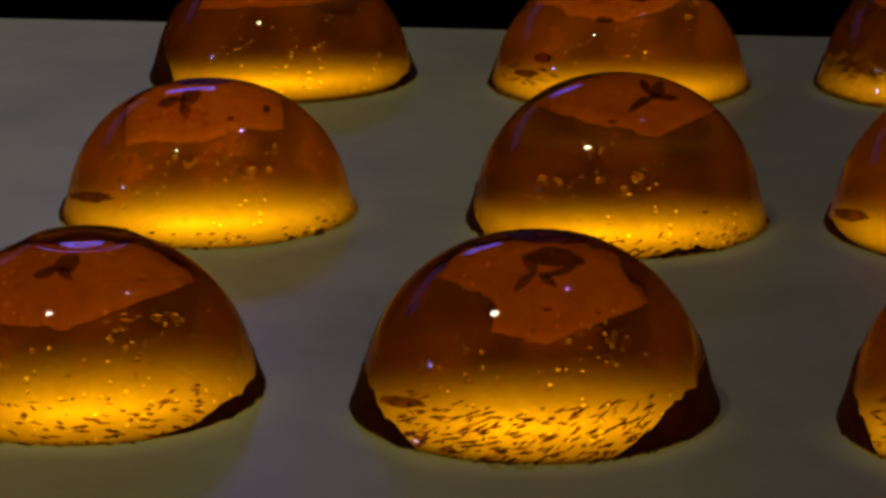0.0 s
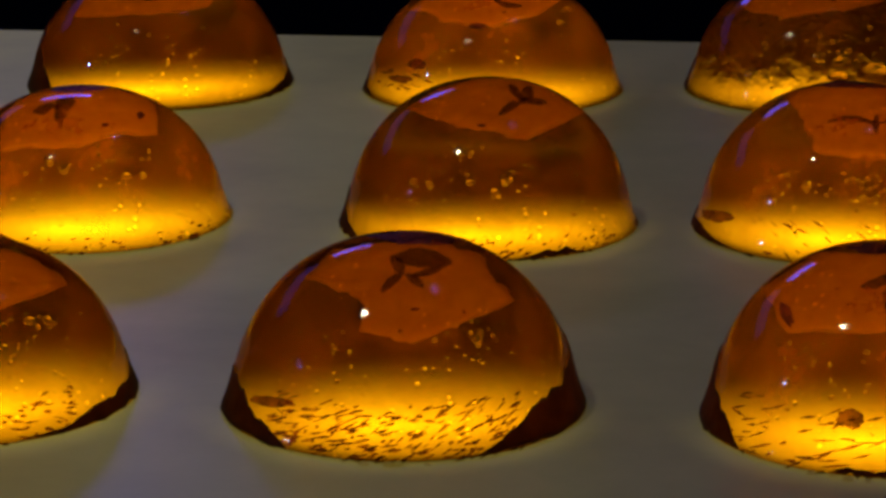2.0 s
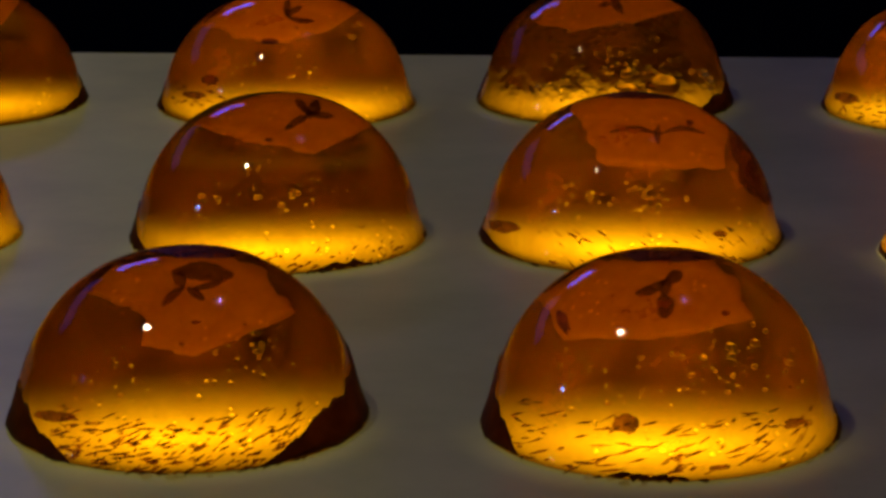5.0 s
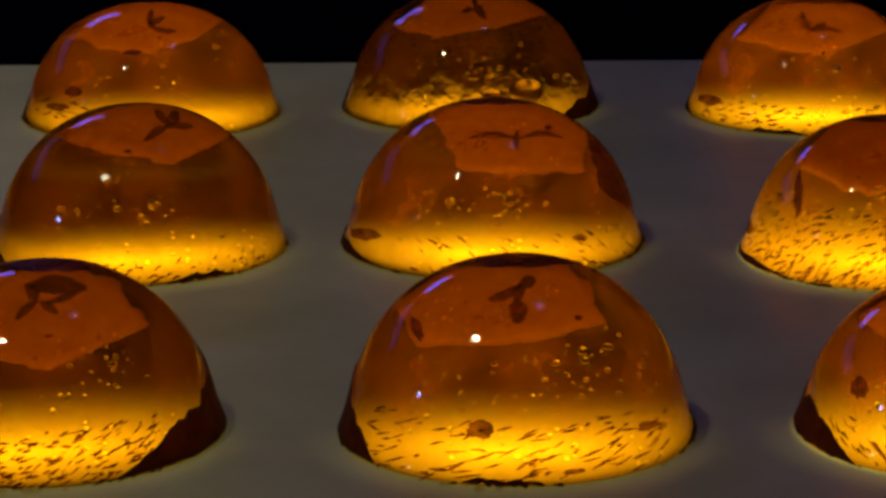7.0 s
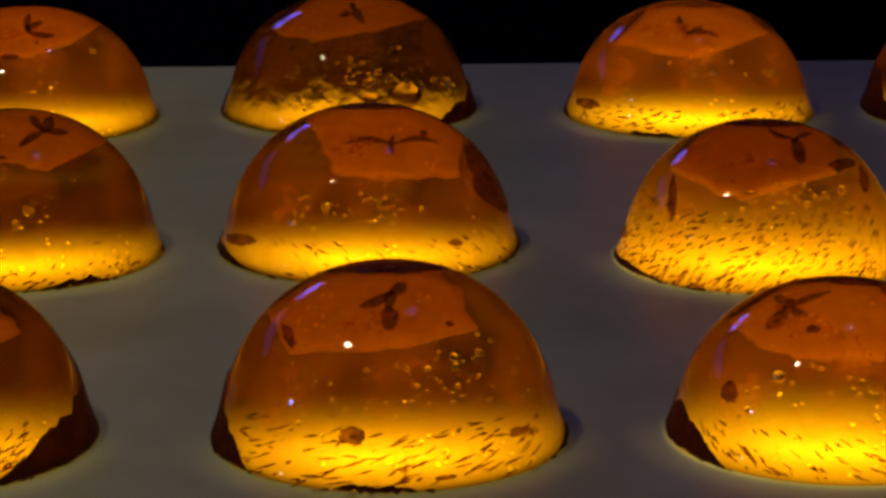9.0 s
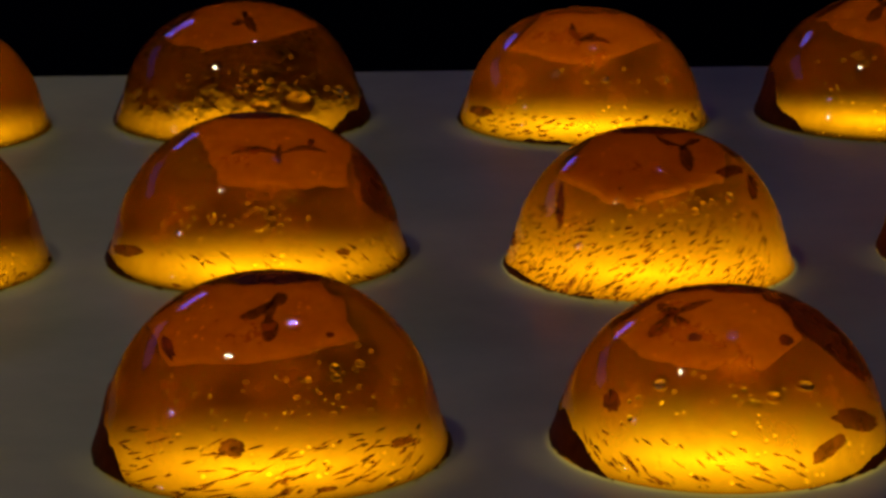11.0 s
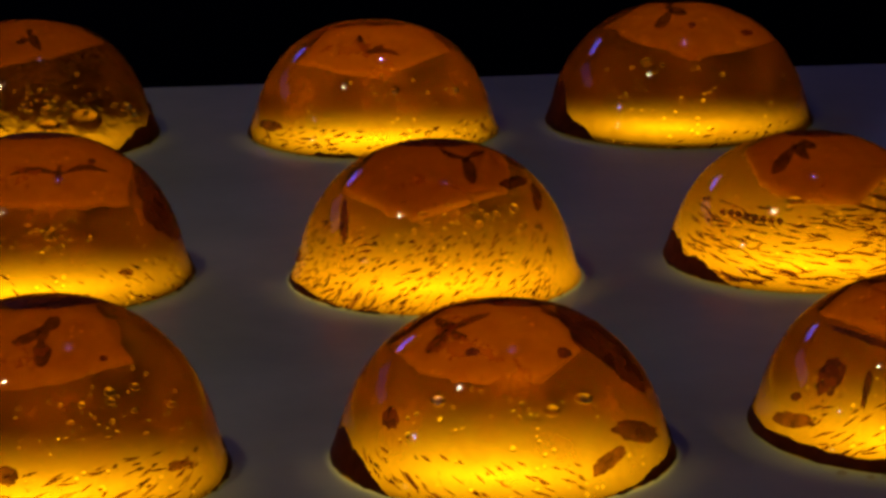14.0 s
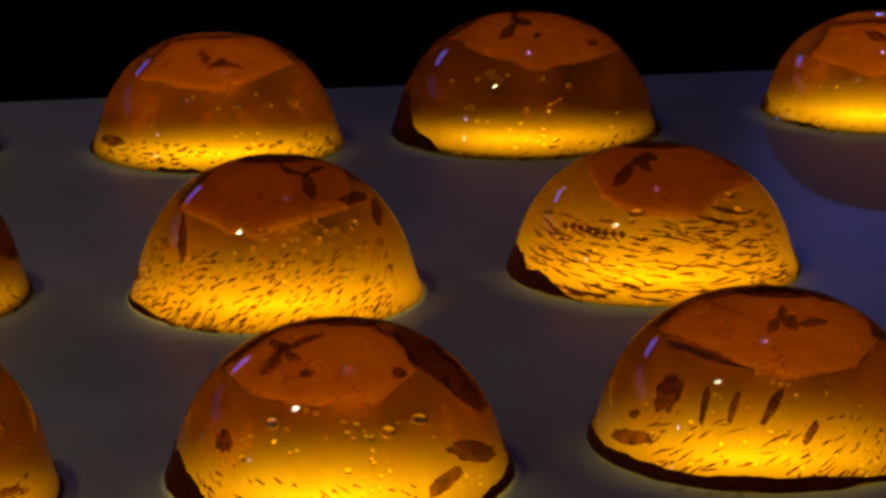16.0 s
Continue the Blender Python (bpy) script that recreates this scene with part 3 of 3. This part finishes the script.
jelly(0.1818, 0.0292, 0.0285, 0.0254, TAGS, ((-0.60, 0.60), (-0.40, 0.45), (-0.10, 0.40), (0.25, 0.42), (0.43, 0.58), (0.32, 0.72), (0.10, 0.85), (-0.30, 0.80)),
      (-0.27, 0.69, -0.28, 0.73, 0.06), ((-0.29, 0.69, -0.41, 0.56, 0.08), (-0.29, 0.68, -0.06, 0.775, 0.04), (-0.28, 0.69, -0.37, 0.74, 0.07), (-0.28, 0.68, -0.18, 0.64, 0.05)),
      # the long upper-right blot paints the jelly's dark inside beside the slice
      blots=((-0.60, 0.20, 0.10, 0.12, 0), (0.76, 0.135, 0.26, 0.12, -10), (0.61, -0.03, 0.24, 0.09, 38), (0.58, 0.62, 0.80, 0.17, -42), (-0.15, 0.57, 0.09, 0.05, 0), (0.36, 0.57, 0.09, 0.06, -20)), crown=(0.1, 0.87, 0.5, 0.06),
      films=((-150, -35, 0.165, 0.95), (30, 153, 0.099, 1.25)), streaks=((68, -55, 30, 0.03, 0.2, 0.0021, -25),), specks=((14, 0.1, 0.3, 0.9, 0.25, 0.0006), (8, 0.0, 0.30, 0.8, 0.2, 0.0014)))
jelly(0.2537, 0.0220, 0.0294, 0.0252, TAGS, ((-0.55, 0.60), (-0.20, 0.47), (0.17, 0.34), (0.50, 0.42), (0.62, 0.57), (0.50, 0.74), (0.10, 0.80), (-0.40, 0.74)),
      (0.10, 0.66, 0.11, 0.73, 0.05), ((0.10, 0.66, 0.04, 0.58, 0.06), (0.11, 0.66, 0.20, 0.60, 0.07), (0.2, 0.63, 0.36, 0.65, 0.05)),
      blots=((-0.49, 0.24, 0.14, 0.22, -15), (-0.70, -0.01, 0.27, 0.09, -5), (-0.28, 0.19, 0.04, 0.22, -8), (-0.12, 0.18, 0.045, 0.20, -15), (0.09, 0.19, 0.06, 0.24, -25), (0.30, 0.05, 0.05, 0.15, -30),
             (-0.30, 0.46, 0.45, 0.04, -17), (-0.68, 0.12, 0.07, 0.05, 10)), crown=(0.1, 0.83, 0.6, 0.07),
      films=((-150, 60, 0.066, 0.5),), streaks=((75, -40, 60, 0.03, 0.3, 0.0030, 25),), specks=((20, -0.2, 0.4, 0.5, 0.12, 0.0006), (10, 0.2, 0.3, 0.4, 0.1, 0.0006)), mat=AMBER_MID)

# middle row
jelly(-0.0232, 0.1845, 0.0298, 0.0263, PLAIN, ((-0.51, 0.68), (-0.50, 0.466), (-0.06, 0.47), (0.13, 0.52), (0.47, 0.53), (0.45, 0.74), (0.20, 0.84), (-0.33, 0.81)),
      (-0.17, 0.74, -0.16, 0.70, 0.06), ((-0.18, 0.74, -0.32, 0.69, 0.07), (-0.17, 0.74, -0.04, 0.76, 0.10), (-0.17, 0.72, -0.15, 0.59, 0.07)),
      blots=((-0.78, 0.12, 0.30, 0.07, -4), (0.69, -0.16, 0.09, 0.045, 20), (0.38, 0.66, 0.05, 0.05, 0), (0.14, 0.6, 0.05, 0.03, 0)), crown=(0.0, 0.865, 0.40, 0.06),
      films=((-155, -60, 0.055, 0.95),), streaks=((45, -40, 60, 0.01, 0.08, 0.0015, 5),), specks=((60, 0.0, 0.36, 0.9, 0.14, 0.0005), (12, 0.1, 0.3, 0.7, 0.15, 0.0010)))
jelly(0.0574, 0.1720, 0.0299, 0.0291, PLAIN, ((-0.52, 0.74), (-0.25, 0.64), (0.0, 0.60), (0.22, 0.55), (0.36, 0.61), (0.66, 0.74), (0.50, 0.86), (0.13, 0.93), (-0.29, 0.88)),
      (0.20, 0.80, 0.22, 0.76, 0.05), ((0.20, 0.78, 0.05, 0.69, 0.06), (0.20, 0.79, 0.13, 0.89, 0.06), (0.21, 0.79, 0.27, 0.88, 0.08), (0.20, 0.79, 0.37, 0.77, 0.05)),
      blots=((-0.06, 0.63, 0.06, 0.025, 0), (0.98, 0.0, 0.04, 0.04, 0)), films=((-153, -58, 0.143, 0.95), (2, 40, 0.042, 1)), streaks=((60, -30, 60, 0.01, 0.1, 0.0015, 20),),
      specks=((44, -0.2, 0.46, 0.22, 0.12, 0.0005), (22, -0.15, 0.27, 0.45, 0.07, 0.0008), (10, 0.0, 0.2, 0.9, 0.2, 0.0006)), mat=AMBER_DARK)
jelly(0.1277, 0.1620, 0.0306, 0.0287, PLAIN, ((-0.40, 0.80), (-0.28, 0.67), (-0.22, 0.48), (0.13, 0.445), (0.56, 0.445), (0.59, 0.78), (0.46, 0.86), (-0.31, 0.88)),
      (0.155, 0.58, 0.16, 0.70, 0.05), ((0.15, 0.645, -0.15, 0.65, 0.04), (0.17, 0.645, 0.45, 0.65, 0.035)),
      # the tall right-hand blot is painted darkness between slice and outline
      blots=((-0.83, 0.055, 0.22, 0.07, -5), (0.78, 0.46, 0.24, 0.52, 24), (0.36, 0.73, 0.05, 0.04, 0), (0.55, 0.02, 0.1, 0.04, 0)), crown=(0.04, 0.93, 0.5, 0.08),
      films=((-153, -36, 0.055, 0.95), (60, 150, 0.075, 1.25)), streaks=((52, -40, 70, 0.02, 0.18, 0.0022, -30),), specks=((80, 0.0, 0.22, 0.7, 0.10, 0.0006), (20, 0.1, 0.32, 0.9, 0.25, 0.0005)), mat=AMBER_MID)
jelly(0.2020, 0.1366, 0.0289, 0.0273, STREAKY, ((-0.57, 0.62), (-0.26, 0.445), (-0.10, 0.43), (0.21, 0.52), (0.48, 0.60), (0.48, 0.79), (0.21, 0.88), (-0.33, 0.86)),
      (0.20, 0.79, 0.22, 0.76, 0.05), ((0.20, 0.79, 0.04, 0.85, 0.035), (0.22, 0.79, 0.27, 0.62, 0.09), (0.22, 0.79, 0.33, 0.83, 0.04)),
      blots=((-0.585, 0.39, 0.06, 0.30, 0), (-0.94, 0.155, 0.08, 0.10, 0), (0.54, 0.64, 0.19, 0.08, 12), (0.55, 0.79, 0.16, 0.07, -35), (0.69, 0.54, 0.07, 0.18, 10)), crown=(0.03, 0.925, 0.55, 0.09),
      films=((-145, -20, 0.033, 0.95),), streaks=((345, -80, 60, 0.01, 0.36, 0.0021, 28), (68, -85, -10, 0.01, 0.1, 0.0030, 65)),
      specks=((30, 0.25, 0.38, 0.5, 0.10, 0.0008), (14, 0.2, 0.42, 0.4, 0.12, 0.0014), (20, 0.2, 0.2, 0.8, 0.2, 0.0005)), mat=AMBER_CLEAR)
jelly(0.2779, 0.1274, 0.0295, 0.0250, STREAKY, ((-0.44, 0.67), (-0.29, 0.50), (-0.17, 0.42), (0.06, 0.385), (0.33, 0.40), (0.42, 0.50), (0.67, 0.60), (0.56, 0.74), (0.33, 0.82), (-0.25, 0.79)),
      (-0.12, 0.70, -0.10, 0.73, 0.05), ((-0.12, 0.70, -0.24, 0.54, 0.09), (-0.11, 0.71, 0.04, 0.72, 0.07), (-0.11, 0.69, 0.0, 0.64, 0.06)),
      blots=((0.44, 0.33, 0.28, 0.03, -12), (0.50, 0.40, 0.2, 0.035, -14), *((-0.56 + 0.055 * k, 0.285 - 0.008 * k, 0.045, 0.05, 50) for k in range(8))), crown=(0.05, 0.845, 0.55, 0.07),
      films=((-150, -25, 0.154, 0.95), (70, 153, 0.11, 1.25)), streaks=((255, -60, 70, 0.04, 0.42, 0.0046, -6),), specks=((26, 0.1, 0.32, 0.8, 0.2, 0.0006), (10, 0.2, 0.36, 0.6, 0.12, 0.0015)), mat=AMBER_CLEAR)

# back row
jelly(-0.0084, 0.3083, 0.0318, 0.0280, TAGS, ((-0.62, 0.50), (0.10, 0.52), (0.35, 0.56), (0.50, 0.72), (0.20, 0.82), (-0.40, 0.80)),
      (-0.10, 0.62, -0.02, 0.65, 0.05), ((-0.12, 0.61, 0.05, 0.66, 0.05), (0.0, 0.64, 0.10, 0.72, 0.05)),
      films=((-155, -50, 0.33, 0.95), (35, 140, 0.11, 1.25)), specks=((16, 0.2, 0.42, 0.7, 0.14, 0.0007),), mat=AMBER_DARK)
jelly(0.0703, 0.2942, 0.0309, 0.0268, PLAIN, ((-0.60, 0.60), (-0.20, 0.48), (0.0, 0.47), (0.30, 0.55), (0.53, 0.68), (0.40, 0.82), (-0.30, 0.84)),
      (0.02, 0.64, 0.0, 0.70, 0.05), ((0.0, 0.65, 0.20, 0.61, 0.05), (0.0, 0.65, 0.02, 0.78, 0.06), (0.0, 0.66, 0.12, 0.72, 0.05)),
      blots=((-0.71, 0.08, 0.20, 0.06, -6), (-0.58, 0.19, 0.13, 0.08, 0), (-0.14, 0.47, 0.14, 0.05, 0)), films=((-153, -66, 0.12, 0.95),), streaks=((18, -70, -30, 0.08, 0.2, 0.0030, 5),),
      specks=((12, 0.53, 0.52, 0.18, 0.10, 0.0011), (12, 0.0, 0.35, 0.8, 0.2, 0.0006)), mat=AMBER_MID)
jelly(0.1461, 0.2870, 0.0308, 0.0280, "rough lumpy amber jelly dome with orange slice and herb", ((-0.55, 0.61), (-0.26, 0.53), (0.02, 0.57), (0.57, 0.68), (0.40, 0.82), (0.20, 0.86), (-0.25, 0.86)),
      (0.02, 0.80, 0.05, 0.76, 0.05), ((0.03, 0.78, 0.12, 0.64, 0.07), (0.03, 0.72, -0.06, 0.70, 0.05)),
      films=((-153, -78, 0.154, 0.95), (30, 130, 0.154, 1.25)), specks=((36, 0.2, 0.30, 0.7, 0.3, 0.0009), (14, 0.25, 0.35, 0.7, 0.3, 0.0015)), pockets=((0.41, 0.10, 0.0036), (0.15, 0.08, 0.0018)), mat=AMBER_LUMPY, wobble=0.02)
jelly(0.2248, 0.2657, 0.0299, 0.0266, PLAIN, ((-0.57, 0.54), (-0.30, 0.49), (-0.01, 0.42), (0.23, 0.49), (0.59, 0.62), (0.37, 0.80), (-0.30, 0.80)),
      (-0.03, 0.62, 0.0, 0.60, 0.05), ((-0.02, 0.60, -0.09, 0.74, 0.06), (-0.02, 0.60, 0.22, 0.585, 0.045), (-0.01, 0.61, 0.10, 0.66, 0.05)),
      blots=((-0.79, 0.06, 0.22, 0.08, -8),), films=((-153, -66, 0.09, 0.95), (-35, 5, 0.033, 1)), streaks=((120, -60, 80, 0.02, 0.16, 0.0022, 8),), specks=((8, 0.2, 0.33, 0.3, 0.06, 0.0011), (12, 0.0, 0.35, 0.9, 0.2, 0.0006)))
jelly(0.2973, 0.2529, 0.0321, 0.0286, TAGS, ((-0.53, 0.66), (-0.15, 0.53), (0.11, 0.46), (0.50, 0.53), (0.72, 0.61), (0.46, 0.84), (-0.24, 0.84)),
      (-0.06, 0.77, -0.05, 0.80, 0.05), ((-0.06, 0.78, -0.17, 0.67, 0.08), (-0.07, 0.80, 0.06, 0.77, 0.06), (-0.10, 0.80, -0.05, 0.84, 0.05)),
      blots=((0.5, 0.65, 0.09, 0.05, 0), (0.1, 0.70, 0.06, 0.05, 0)),
      films=((-157, -34, 0.24, 0.95), (78, 157, 0.33, 1.25)), streaks=((21, 0, 70, 0.01, 0.1, 0.0022, 15),), specks=((34, 0.1, 0.36, 0.8, 0.08, 0.0008), (8, -0.2, 0.4, 0.1, 0.08, 0.0010)), mat=AMBER_DARK)
jelly(0.3872, 0.2430, 0.0301, 0.0238, PLAIN, ((-0.53, 0.43), (-0.30, 0.34), (-0.10, 0.29), (0.30, 0.35), (0.55, 0.50), (0.30, 0.68), (-0.40, 0.65)),
      (-0.10, 0.60, -0.06, 0.58, 0.05), ((-0.15, 0.60, 0.05, 0.55, 0.07),),
      blots=((-0.95, 0.02, 0.08, 0.10, 0),), films=((-145, -80, 0.11, 0.95), (-55, -20, 0.033, 1)), streaks=((30, -60, 40, 0.01, 0.1, 0.0015, 10),), specks=((20, 0.0, 0.3, 0.8, 0.2, 0.0006),))


# ------------------------------------------------------------ droplets on the board
def droplet(x, y, size):
    bm = bmesh.new()
    bmesh.ops.create_uvsphere(bm, u_segments=14, v_segments=8, radius=size, matrix=Matrix.Diagonal((1.0, 1.0, 0.55, 1)))
    bmesh.ops.bisect_plane(bm, geom=bm.verts[:] + bm.edges[:] + bm.faces[:], plane_co=(0, 0, 0), plane_no=(0, 0, -1), clear_outer=True)
    ob = part("jelly_droplet", bm, DROP)
    ob.matrix_world = pose(x, y, 0.0005)
    tagged(ob, "tiny clear wet jelly droplet on the pale board", "droplet", "droplets beside the domes")


drops = random.Random(5)
for x, y, r, az in ((0.0324, 0.0585, 0.0300, -14), (0.1090, 0.0432, 0.0297, -22), (0.2019, 0.1366, 0.0294, -18), (0.2535, 0.0220, 0.0298, -20)):
    for k in range(4):
        a = radians(az + 6 * k + drops.uniform(-2, 2)) + math.atan2(VIEW.x - x, y - VIEW.y)
        d = r + 0.0006 + drops.uniform(0, 0.0012)
        droplet(x + d * math.sin(a), y - d * math.cos(a), drops.uniform(0.0005, 0.0010))
